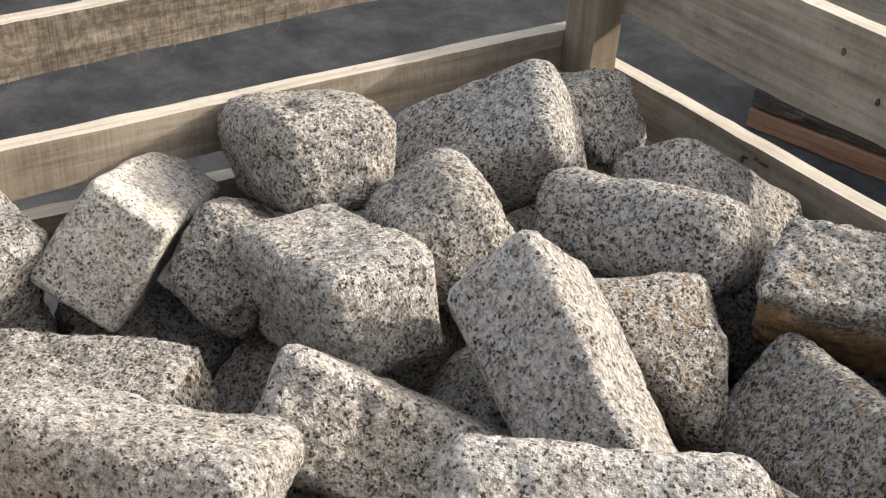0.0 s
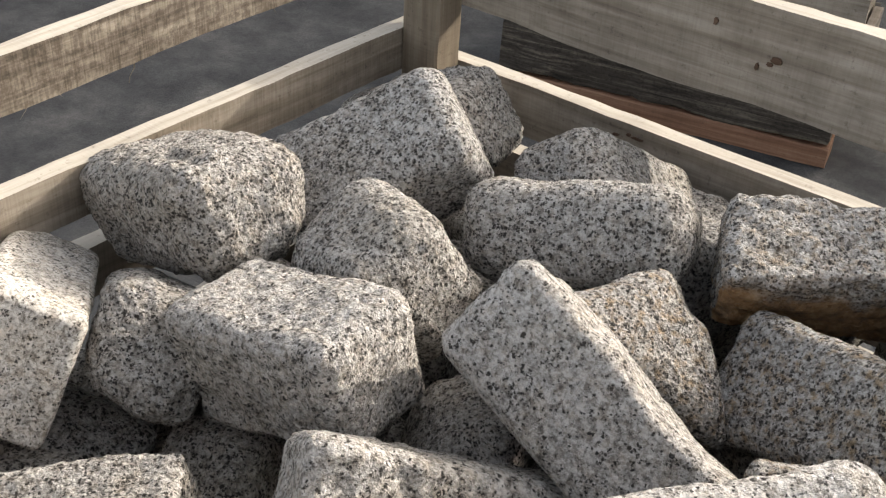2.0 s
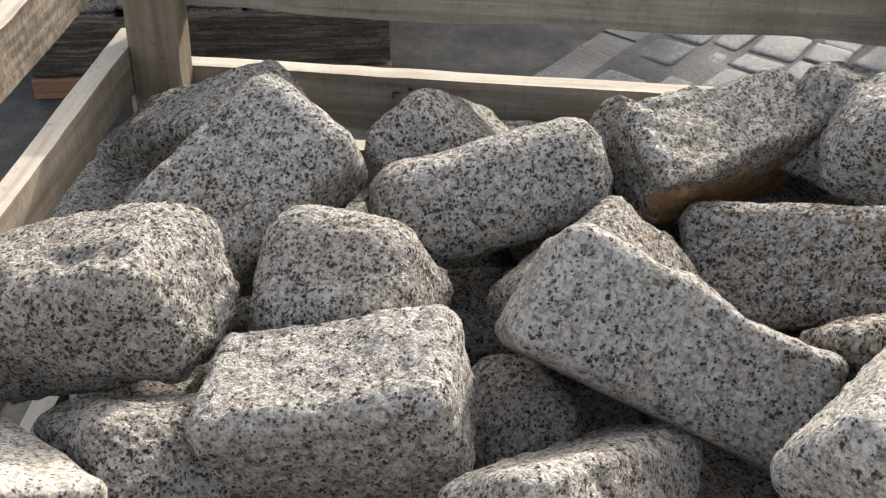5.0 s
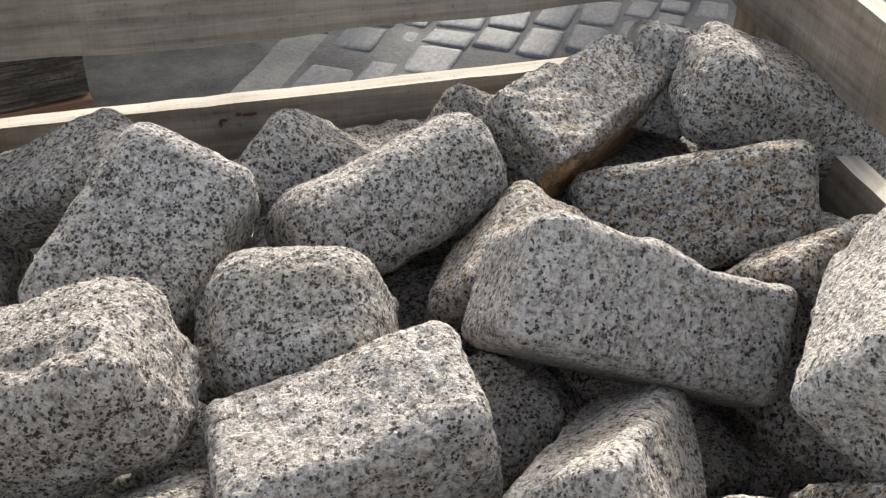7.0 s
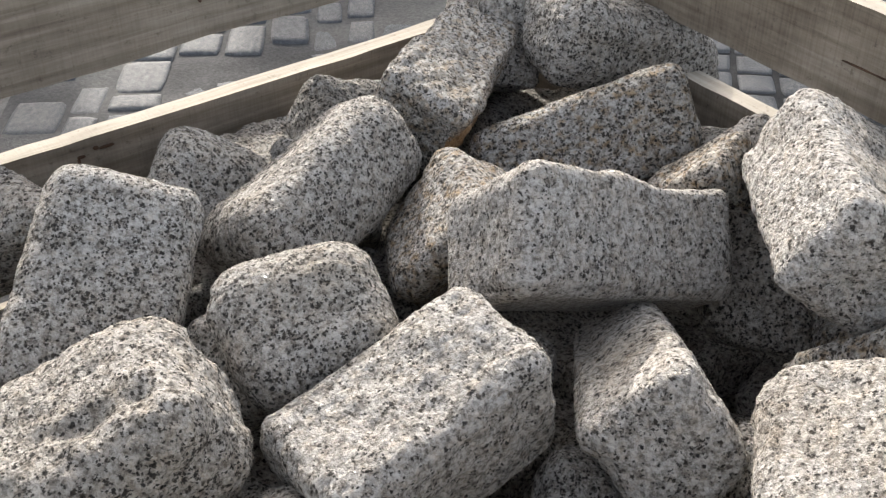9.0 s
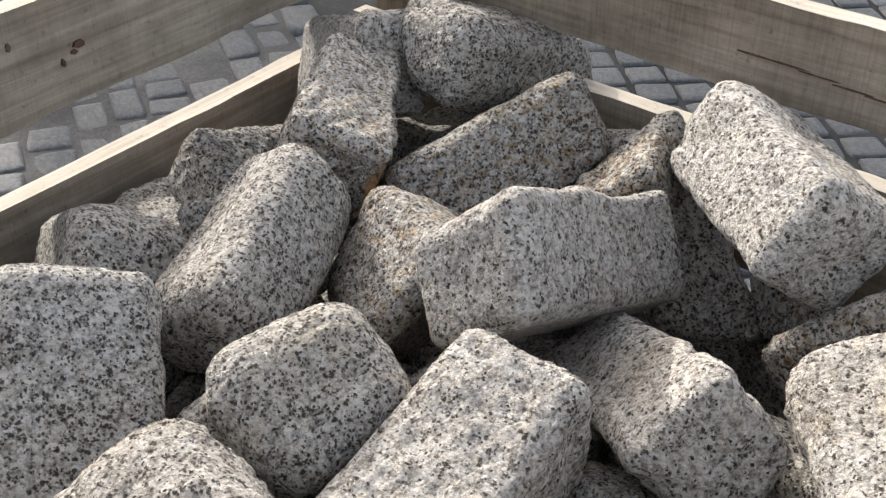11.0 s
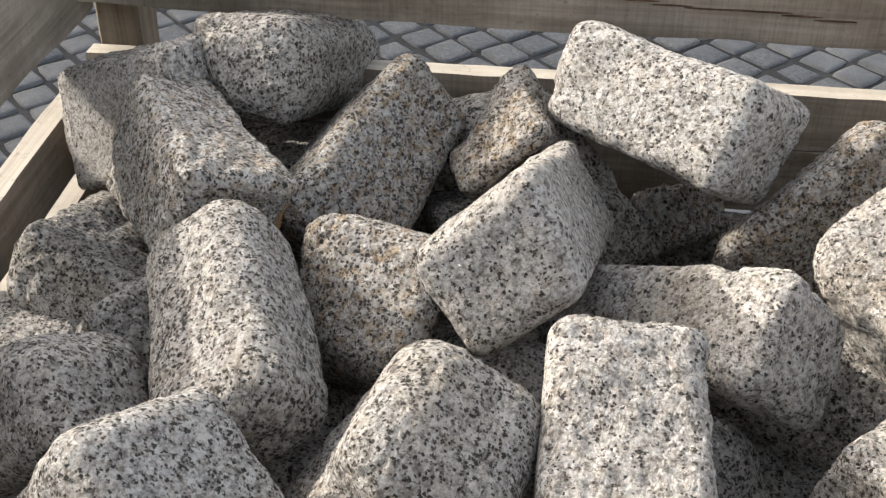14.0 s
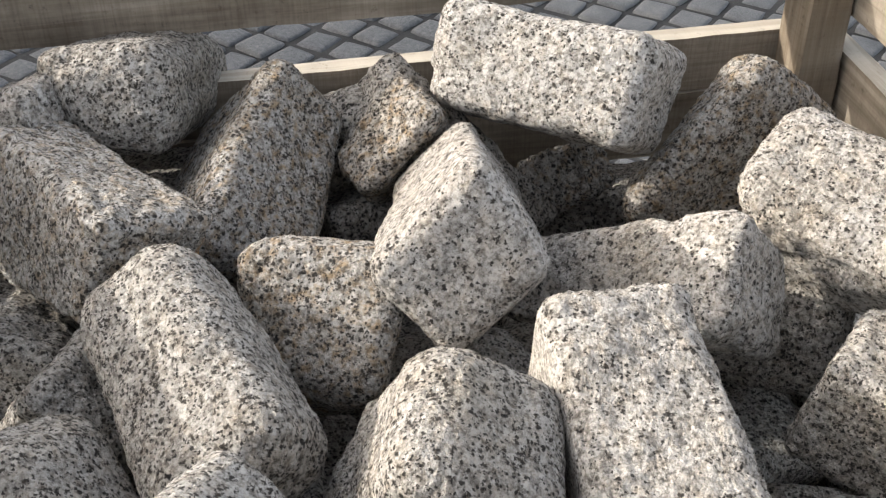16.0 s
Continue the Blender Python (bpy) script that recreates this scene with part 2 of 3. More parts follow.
def rounded_block(dims, radius=0.02, cuts=22, seed=0, rough=1.0, bend=(0,) * 8, dish=0.0, sawn=None):
    """A split stone block: rounded box with broken, uneven faces. bend: how far its sides taper, lean and wedge; dish hollows its +y side; sawn names one flat side (axis, end)."""
    n = cuts
    verts, faces, index = [], [], {}

    def vid(a):
        if a not in index:
            index[a] = len(verts)
            verts.append(a)
        return index[a]

    for ax in range(3):
        for sgn in (0, n):
            for i in range(n):
                for j in range(n):
                    quad = []
                    for di, dj in ((0, 0), (1, 0), (1, 1), (0, 1)):
                        a = [0, 0, 0]
                        a[ax], a[(ax + 1) % 3], a[(ax + 2) % 3] = sgn, i + di, j + dj
                        quad.append(vid(tuple(a)))
                    faces.append(quad if sgn else quad[::-1])
    half = Vector(dims) / 2
    rad = min(radius, min(half) * 0.75)
    off = Vector((seed * 17.31, seed * 5.77, seed * 9.13))
    out = []
    for a in verts:
        u = Vector([2 * k / n - 1 for k in a])
        u = Vector([math.copysign(abs(k) ** 0.8, k) for k in u])
        p = Vector((u.x * half.x, u.y * half.y, u.z * half.z))
        inner = Vector([max(-h + rad, min(h - rad, k)) for k, h in zip(p, half)])
        d = p - inner
        nrm = d.normalized() if d.length > 1e-9 else u.normalized()
        p = inner + nrm * rad
        s = Vector([a / b for a, b in zip(p, dims)])
        p = Vector((p.x * (1 - bend[0] * s.z) * (1 - bend[6] * s.y) + bend[2] * p.z,
                    p.y * (1 - bend[1] * s.z) * (1 - bend[7] * s.x) + bend[3] * p.z,
                    p.z * (1 + bend[4] * s.x + bend[5] * s.y)))
        if dish:
            s = max(0.0, p.y / half.y)
            p.y -= dish * s * math.exp(-((p.x / half.x + 0.45) / 0.4) ** 2)
        h = noise.noise(p * 13 + off) * 0.0042 + noise.noise(p * 34 + off) * 0.0020
        h += noise.noise(p * 90 + off) * 0.0018 * rough + noise.noise(p * 190 + off) * 0.0017 * rough
        h -= max(0.0, noise.noise(p * 31 - off) - 0.22) * 0.011 * rough
        if sawn and a[sawn[0]] == sawn[1] * n:
            h *= 0.2
        out.append(p + nrm * h * (0.55 + 0.45 * rough))
    me = bpy.data.meshes.new("granite_sett")
    me.from_pydata([v[:] for v in out], [], faces)
    me.polygons.foreach_set("use_smooth", [True] * len(faces))
    me.update()
    return me


# ---- the ground ----
def ground_sheet():
    bm = bmesh.new()
    bmesh.ops.create_grid(bm, x_segments=60, y_segments=60, size=1.0)
    for v in bm.verts:
        r = v.co.length
        v.co = v.co * (3.0 + 397.0 * max(0.0, r - 0.35) ** 3)
        v.co.z = -0.03 + 0.004 * noise.noise(v.co * 3.0)
    return tagged(part("ground", bm, ASPHALT, None, smooth=True), "dark grey asphalt and sand ground of a street", "ground", kind="structure")


ground = ground_sheet()

# ---- the crate ----
X0, X1, Y0, Y1 = -1.037, -0.228, 0.055, 0.948      # inside faces of its boards
TH = 0.022
crate = tagged(new("wooden_crate"), "open slatted crate of pale rough-sawn wood heaped with granite setts", "crate")
crate.location = ((X0 + X1) / 2, (Y0 + Y1) / 2, 0.0)


def in_crate(name, bm, material, place, tilt=(0, 0, 0), label=""):
    ob = part(name, bm, material, crate, label)
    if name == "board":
        ob.data.materials.append(WOOD_LIT_EDGE_X if material == WOOD_X else WOOD_LIT_EDGE)
        # upward faces take the paler wood, sunlight included in its colour
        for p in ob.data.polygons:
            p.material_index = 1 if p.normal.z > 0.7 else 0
    ob.location = Vector(place) - crate.location
    ob.rotation_euler = [radians(a) for a in tilt]
    return ob


def board_along_x(y, z0, z1, seed, wane=0.0, tilt=0.0, x0=X0 - TH, x1=X1 + 0.036):
    return in_crate("board", board_bm((x1 - x0, TH, z1 - z0), wane=wane, seed=seed), WOOD_X, ((x0 + x1) / 2, y, (z0 + z1) / 2), (0, tilt, 0))


def board_along_y(x, z0, z1, seed, wane=0.0, tilt=0.0, y0=Y0 - 0.001, y1=Y1 + 0.001):
    return in_crate("board", board_bm((TH, y1 - y0, z1 - z0), wane=wane, seed=seed), WOOD_Y, (x, (y0 + y1) / 2, (z0 + z1) / 2), (tilt, 0, 0))


LOW = [(0.17, 0.25), (0.29, 0.37), (0.41, 0.48), (0.50, 0.565)]
board_along_x(Y1 + TH / 2, 0.588, 0.640, 10)
for i, (z0, z1) in enumerate(LOW):
    board_along_x(Y1 + TH / 2, z0, z1, 20 + i)
    board_along_x(Y0 - TH / 2, z0, z1, 30 + i)
    board_along_y(X0 - TH / 2, z0, z1, 40 + i)
    board_along_y(X1 + TH / 2, z0, z1, 50 + i)
board_along_x(Y1 + TH / 2, 0.667, 0.734, 1)
board_along_x(Y1 + TH / 2, 0.801, 0.911, 2, wane=0.010)
board_along_y(X0 - TH / 2, 0.638, 0.695, 3, tilt=-4.0)
board_along_y(X0 - TH / 2, 0.733, 0.787, 4, tilt=-1.6)
board_along_y(X0 - TH / 2, 0.862, 0.918, 5, wane=0.006).data.materials[0] = WOOD_ROUGH
board_along_y(X1 + TH / 2, 0.708, 0.767, 6)
board_along_y(X1 + TH / 2, 0.632, 0.705, 16)
board_along_y(X1 + TH / 2, 0.818, 0.911, 7, wane=0.006)
board_along_x(Y0 - TH / 2, 0.690, 0.758, 8)
board_along_x(Y0 - TH / 2, 0.800, 0.890, 9)
for x, y, i in ((X0 + 0.027, Y1 - 0.023, 0), (X1 + 0.065, Y1 - 0.022, 1), (X0 + 0.027, Y0 + 0.026, 2), (X1 - 0.027, Y0 + 0.026, 3)):
    in_crate("post", board_bm((0.054, 0.046, 0.79), seed=60 + i), WOOD_Z, (x, y, 0.535))
for i, y in enumerate((Y0 + 0.05, (Y0 + Y1) / 2, Y1 - 0.05)):
    in_crate("runner", board_bm((X1 - X0 + 0.04, 0.09, 0.12), seed=70 + i), WOOD_X, ((X0 + X1) / 2, y, 0.061))
for i in range(7):
    in_crate("base_board", board_bm((0.10, Y1 - Y0, TH), seed=80 + i), WOOD_Y, (X0 + 0.06 + i * 0.115, (Y0 + Y1) / 2, 0.133))

# ---- the setts in the crate ----
count = [0]
FINE = 56          # facets along a side of the setts that lie open


def sett(x, y, z, rx, ry, rz, l, w, h, material=None, label="light grey speckled granite sett with rough split faces", bend=(0,) * 8, radius=0.017, rough=1.0, dish=0.0, sawn=None, cuts=36):
    count[0] += 1
    me = rounded_block((l, w, h), radius, cuts, count[0], rough, bend, dish, sawn)
    me.materials.append(material or GRANITE)
    if sawn:
        me.materials.append(GRANITE_SAWN)
        first, rim = (sawn[0] * 2 + sawn[1]) * cuts * cuts, cuts // 9
        for i in range(rim, cuts - rim):
            for j in range(rim, cuts - rim):
                me.polygons[first + i * cuts + j].material_index = 1
    ob = new("granite_sett", me)
    ob.matrix_world = pose(x, y, z, rx, ry, rz)
    return tagged(ob, label, "paving stone", "setts heaped in the crate")


sett(-0.9428, 0.4922, 0.7654, -179, 20, 172, 0.214, 0.127, 0.109, label='large block-shaped granite sett with pitted faces', bend=(-0.02, 0.34, -0.10, -0.07, -0.01, -0.14, -0.12, -0.07), radius=0.036, rough=1.1, cuts=FINE)
sett(-0.7331, 0.4113, 0.7472, 178, 17, -180, 0.181, 0.104, 0.108, GRANITE_PALE, bend=(0.01, 0.09, 0.07, 0.02, 0.13, -0.04, -0.02, -0.04), radius=0.017, rough=0.95, sawn=(1, 1), cuts=FINE)
sett(-0.5022, 0.4816, 0.7703, 129, -20, 170, 0.234, 0.097, 0.099, GRANITE_PALE, label='long light grey granite sett with a hollowed edge', bend=(-0.07, 0.07, -0.01, -0.10, 0.25, 0.21, 0.05, -0.01), radius=0.017, rough=0.6, sawn=(1, 0), dish=0.008, cuts=FINE)
sett(-0.6448, 0.6869, 0.7663, 56, -11, 20, 0.208, 0.090, 0.107, label='long rounded light grey granite sett', bend=(0.04, -0.22, -0.02, -0.04, -0.23, 0.10, -0.01, 0.03), radius=0.034, rough=0.8, cuts=FINE)
sett(-0.4485, 0.7742, 0.7703, 160, -4, -144, 0.194, 0.085, 0.104, GRANITE_RUST, label='warm grey granite sett with a rusty brown stained side', bend=(0.03, 0.09, -0.07, 0.07, -0.39, 0.03, 0.07, -0.26), radius=0.012, rough=1.0, cuts=FINE)
sett(-0.8484, 0.6612, 0.77, 149, -18, 147, 0.124, 0.167, 0.096, label='large light grey granite sett leaning on its neighbours', bend=(-0.02, 0.30, -0.04, 0.28, -0.05, -0.02, 0.08, 0.03), radius=0.021, rough=0.6, cuts=FINE)
sett(-0.9295, 0.8297, 0.7292, 169, 21, 165, 0.222, 0.094, 0.078, bend=(-0.12, 0.21, -0.09, 0.14, -0.44, -0.01, 0.42, 0.15), radius=0.022, cuts=FINE)
sett(-0.7446, 0.5315, 0.7637, 148, 5, 169, 0.127, 0.104, 0.113, label='light grey granite sett with a domed top', bend=(0.02, 0.28, -0.15, 0.04, -0.25, -0.07, -0.07, -0.13), radius=0.033, rough=0.7, cuts=FINE)
sett(-0.5465, 0.6126, 0.7238, 127, -21, 94, 0.091, 0.131, 0.140, GRANITE_WARM, bend=(0.43, -0.30, -0.06, -0.12, -1.12, -0.04, -0.38, 0.13), radius=0.026, rough=0.8, cuts=FINE)
sett(-0.3684, 0.6471, 0.7294, 140, 18, 159, 0.202, 0.094, 0.117, GRANITE_WARM, label='warm grey granite sett with brownish speckles', bend=(0.10, 0.33, 0.04, 0.20, -0.10, 0.26, -0.14, -0.34), radius=0.020, rough=0.8, cuts=FINE)
sett(-0.9573, 0.3069, 0.7187, 132, -22, -148, 0.090, 0.121, 0.159, GRANITE_SMOOTH, label='pale fine-grained granite sett with one smooth face', bend=(0.10, -0.13, 0.19, 0.32, 0.08, 0.23, 0.06, -0.02), radius=0.010, rough=0.4, cuts=FINE)
sett(-0.8778, 0.3871, 0.7054, 137, -25, -144, 0.106, 0.101, 0.137, bend=(-0.08, 0.26, 0.01, 0.30, -0.12, 0.04, -0.26, 0.26), radius=0.029, cuts=FINE)
sett(-0.5654, 0.3448, 0.7337, 143, -29, 95, 0.103, 0.079, 0.165, GRANITE_PALE, bend=(-0.28, 0.27, 0.42, 0.16, 0.46, 0.28, 0.15, -0.17), radius=0.014, rough=0.9, cuts=FINE)
sett(-0.3528, 0.373, 0.8081, 126, 2, 50, 0.203, 0.097, 0.105, GRANITE_PALE, label='pale grey granite sett lying on top of the heap', bend=(-0.12, -0.03, 0.05, 0.05, 0.12, 0.13, -0.02, 0.04), radius=0.019, rough=0.75, cuts=FINE)
sett(-0.3361, 0.4673, 0.7104, 19, 43, -115, 0.195, 0.091, 0.075, label='small light grey granite sett among larger ones', bend=(-0.06, 0.05, 0.02, 0.01, -0.00, -0.01, -0.35, -0.04), radius=0.018, cuts=FINE)
sett(-0.7411, 0.1808, 0.7131, 0, -7, 44, 0.196, 0.094, 0.094, bend=(0.04, 0.02, -0.05, -0.02, -0.02, -0.02, -0.04, 0.01), radius=0.012, cuts=FINE)
sett(-0.592, 0.1519, 0.7614, -19, -7, 38, 0.234, 0.110, 0.120, GRANITE_PALE, bend=(-0.24, -0.00, 0.14, 0.14, -0.10, -0.12, 0.11, -0.18), radius=0.031, rough=1.0, cuts=FINE)
sett(-1.006, 0.155, 0.7181, -3, 14, 15, 0.163, 0.102, 0.130, bend=(0.00, -0.00, -0.00, 0.00, -0.00, 0.00, 0.00, 0.00), radius=0.019, cuts=FINE)
sett(-0.2527, 0.727, 0.7823, 5, -21, 167, 0.212, 0.114, 0.094, label='rounded light grey granite sett at the crate corner', bend=(0.23, -0.53, 0.20, -0.26, 0.08, 0.02, -0.05, 0.15), radius=0.035, rough=0.8, cuts=FINE)
sett(-0.326, 0.851, 0.7603, 10, 25, 69, 0.160, 0.085, 0.112, GRANITE_PALE, bend=(0.01, 0.05, -0.03, -0.17, 0.11, 0.00, 0.01, 0.00), radius=0.012, sawn=(1, 1), cuts=FINE)
sett(-0.4926, 0.8413, 0.6946, 22, -21, 76, 0.121, 0.153, 0.078, bend=(-0.04, 0.01, 0.06, -0.04, -0.08, -0.09, 0.04, 0.07), radius=0.020, cuts=FINE)
sett(-0.401, 0.2168, 0.7328, 94, -38, 101, 0.146, 0.175, 0.074, GRANITE_WARM, label='warm grey granite sett with brownish speckles', bend=(0.27, 0.20, -0.26, 0.09, -0.26, 0.23, 0.30, -0.01), radius=0.028, cuts=FINE)
sett(-0.6904, 0.8203, 0.714, 34, 35, 69, 0.183, 0.109, 0.101, bend=(0.10, -0.16, 0.29, 0.03, 0.09, -0.20, -0.17, -0.12), radius=0.026, rough=0.8, cuts=FINE)
sett(-0.6285, 0.4966, 0.6613, 11, -15, 37, 0.101, 0.107, 0.118, bend=(0.22, -0.13, 0.30, -0.33, 0.14, -0.14, 0.11, -0.06), radius=0.047, cuts=FINE)
sett(-0.776, 0.3437, 0.5917, -13, -25, 120, 0.161, 0.105, 0.093, bend=(-0.01, 0.00, -0.00, -0.00, 0.00, -0.00, 0.00, -0.00), radius=0.036, cuts=FINE)
sett(-0.7498, 0.5508, 0.7347, -36, 36, 29, 0.120, 0.127, 0.094, bend=(0.01, -0.01, -0.01, -0.01, -0.00, -0.01, 0.01, 0.00), radius=0.022, cuts=FINE)
sett(-0.6292, 0.3413, 0.652, 6, 25, 38, 0.082, 0.081, 0.103, bend=(0.07, 0.05, 0.01, 0.17, 0.00, 0.10, 0.01, 0.03), radius=0.032, cuts=FINE)
sett(-0.535, 0.239, 0.662, 30, 0, 60, 0.150, 0.100, 0.095)
sett(-0.5769, 0.789, 0.6688, 3, 53, 60, 0.173, 0.102, 0.091, bend=(-0.01, -0.00, -0.01, -0.00, -0.01, -0.00, 0.00, -0.00), radius=0.015, cuts=FINE)
sett(-0.300, 0.3, 0.605, 15, 10, 75, 0.160, 0.100, 0.100)
sett(-0.312, 0.546, 0.641, 0, 20, 20, 0.150, 0.100, 0.095)
sett(-0.275, 0.799, 0.633, 0, 10, 50, 0.150, 0.100, 0.095)
sett(-0.3264, 0.5062, 0.7334, -13, 35, 109, 0.098, 0.072, 0.120, GRANITE_WARM, bend=(-0.02, 0.09, -0.04, 0.35, -0.22, 0.06, 0.03, 0.20), radius=0.016, cuts=FINE)
sett(-1.023, 0.786, 0.642, 0, 0, 80, 0.150, 0.100, 0.095)
sett(-0.641, 0.661, 0.625, 10, 0, 10, 0.150, 0.100, 0.095)
sett(-0.335, 0.838, 0.655, 0, 10, 20, 0.130, 0.100, 0.090)
sett(-0.6, 0.88, 0.662, 0, 0, 0, 0.130, 0.100, 0.090)
sett(-0.93, 0.3, 0.6, 10, 15, 20, 0.160, 0.100, 0.095)
sett(-0.86, 0.2, 0.62, 0, 10, 120, 0.160, 0.100, 0.095)
sett(-0.42, 0.7, 0.635, 10, 0, 60, 0.150, 0.100, 0.095)
sett(-0.8, 0.5, 0.63, 0, 10, 30, 0.150, 0.100, 0.095)
sett(-0.97, 0.15, 0.62, 10, -8, 80, 0.150, 0.100, 0.095)
sett(-0.275, 0.745, 0.66, 0, 12, 75, 0.150, 0.100, 0.095)
sett(-0.2637, 0.5878, 0.6983, 21, 21, 86, 0.210, 0.110, 0.089, label='light grey granite sett beside the far board', bend=(0.02, -0.00, 0.03, -0.01, -0.04, -0.02, 0.02, -0.00), radius=0.033, cuts=FINE)
sett(-0.335, 0.347, 0.692, 20, 35, 60, 0.075, 0.045, 0.055, GRANITE_BROWN, label='small broken brown stone fragment in a gap', radius=0.008, rough=1.4, cuts=24)

# setts below, which fill the crate
rng = random.Random(4)
for zz in (0.545, 0.455, 0.365):
    for i in range(6):
        for j in range(7):
            sett(X0 + 0.075 + i * 0.132 + rng.uniform(-0.015, 0.015), Y0 + 0.075 + j * 0.124 + rng.uniform(-0.015, 0.015), zz + rng.uniform(-0.015, 0.015),
                 rng.uniform(-14, 14), rng.uniform(-14, 14), rng.uniform(-20, 20), rng.uniform(0.13, 0.15), 0.11, 0.09, cuts=12)

# ---- marks on the boards ----
KNOT = wood("dark_knot_and_crack_wood", ((0.05, 0.03, 0.02), (0.10, 0.06, 0.04), (0.16, 0.10, 0.07)), 0, 0.0)


def knot(x, y, z, wide, high, axis, seed):
    """A dark knot, bark streak or piece of a crack, let into the face of a board."""
    bm = bmesh.new()
    bmesh.ops.create_circle(bm, cap_ends=True, segments=14, radius=1.0)
    for v in bm.verts:
        f = 1 + 0.35 * noise.noise(Vector((v.co.x * 2 + seed, v.co.y * 2, seed)))
        a, c = v.co.x * wide * f, v.co.y * high * f
        v.co = Vector((a, 0.0, c)) if axis == "x" else Vector((0.0, a, c))
    ext = bmesh.ops.extrude_face_region(bm, geom=bm.faces[:])
    for v in ext["geom"]:
        if isinstance(v, bmesh.types.BMVert):
            v.co += Vector((0, 0.004, 0)) if axis == "x" else Vector((0.004, 0, 0))
    bmesh.ops.recalc_face_normals(bm, faces=bm.faces[:])
    return in_crate("knot", bm, KNOT, (x, y, z), label="dark brown knot or crack")


E1 = Y1 - 0.0025
knot(-0.598, E1, 0.859, 0.006, 0.0035, "x", 1)
knot(-0.604, E1, 0.853, 0.0035, 0.002, "x", 7)
knot(-0.617, E1, 0.847, 0.002, 0.004, "x", 2)
knot(-0.668, E1, 0.880, 0.0022, 0.004, "x", 8)
knot(-0.735, E1, 0.720, 0.008, 0.0012, "x", 3)
knot(-0.746, E1, 0.7215, 0.003, 0.0016, "x", 4)
knot(-0.765, E1, 0.712, 0.0012, 0.004, "x", 5)
knot(-0.762, E1, 0.7165, 0.004, 0.0011, "x", 6)
# a long crack in the upper board, as a row of thin dark strips
for i in range(9):
    knot(X1 - 0.0015, 0.46 - 0.030 * i, 0.857 + 0.0015 * math.sin(i * 1.3) - 0.0014 * i, 0.019, 0.0007, "y", 20 + i)

def splinter(x, y, z, long, seed):
    """A torn wood fibre that hangs from the edge of a board."""
    r = random.Random(seed)
    bm = bmesh.new()
    tip = Vector((r.uniform(-0.4, 0.4), r.uniform(-0.7, 0.7), -1)).normalized() * long
    rings = []
    for k in range(4):
        c = tip * (k / 3) + Vector((0, r.uniform(-1, 1), 0)) * long * 0.12 * k
        w = 0.0008 * (1 - 0.28 * k)
        rings.append([bm.verts.new(c + Vector((w * math.cos(a), w * math.sin(a), 0))) for a in (0, 2.1, 4.2)])
    for a, b in zip(rings, rings[1:]):
        for i in range(3):
            bm.faces.new((a[i], a[(i + 1) % 3], b[(i + 1) % 3], b[i]))
    return in_crate("splinter", bm, WOOD_Z, (x, y, z))


rng = random.Random(9)
for i in range(18):
    splinter(X0 - rng.uniform(0.0, 0.02), rng.uniform(0.2, 0.75), 0.866, rng.uniform(0.008, 0.022), 300 + i)
for i in range(9):
    splinter(X1 + rng.uniform(-0.001, 0.002), rng.uniform(0.40, 0.62), 0.766, rng.uniform(0.006, 0.014), 330 + i)
for i in range(6):
    splinter(rng.uniform(-0.9, -0.4), Y1 + rng.uniform(-0.001, 0.004), 0.733, rng.uniform(0.005, 0.012), 350 + i)

# ---- the street round the crate ----
rng = random.Random(11)


def cobble_mesh(seed, dome):
    """A worn paving stone of unit size with a cushion top, its top at 0."""
    n = 6
    verts, faces = [], []
    for j in range(n):
        for i in range(n):
            u, v = (math.copysign(abs(2 * k / (n - 1) - 1) ** 0.5, 2 * k / (n - 1) - 1) for k in (i, j))
            r = 1 - 0.07 * (u * u * v * v)
            w = noise.noise_vector(Vector((u * 1.7 + seed * 3.1, v * 1.7, seed))) * 0.07
            verts.append((0.5 * u * r + 0.5 * w.x, 0.5 * v * r + 0.5 * w.y, -dome * max(abs(u), abs(v)) ** 6 + 0.05 * w.z))
    for j in range(n - 1):
        for i in range(n - 1):
            a = j * n + i
            faces.append((a, a + 1, a + n + 1, a + n))
    ring = [i for i in range(n)] + [j * n + n - 1 for j in range(1, n)] + [n * (n - 1) + i for i in range(n - 2, -1, -1)] + [j * n for j in range(n - 2, 0, -1)]
    base = len(verts)
    for k in ring:
        x, y, z = verts[k]
        verts.append((x * 1.04, y * 1.04, z - 0.45))
    for k in range(len(ring)):
        k2 = (k + 1) % len(ring)
        faces.append((ring[k2], ring[k], base + k, base + k2))
    me = bpy.data.meshes.new("cobble")
    me.from_pydata(verts, [], faces)
    me.polygons.foreach_set("use_smooth", [True] * len(faces))
    me.materials.append(PAVER)
    me.update()
    return me


COBBLES = [cobble_mesh(i, 0.03 + 0.02 * (i % 3)) for i in range(7)]
pavement = tagged(new("pavement"), "worn grey stone setts laid in rows with dark joints", "pavement", kind="structure")


def lay(x, y, z, l, w, yaw):
    ob = new("cobble", COBBLES[rng.randrange(7)])
    ob.parent = pavement
    ob.matrix_local = pose(x, y, z - 0.003, rng.uniform(-2.5, 2.5), rng.uniform(-2.5, 2.5), yaw + rng.uniform(-4, 4)) @ Matrix.Diagonal((l, w, 0.09, 1))


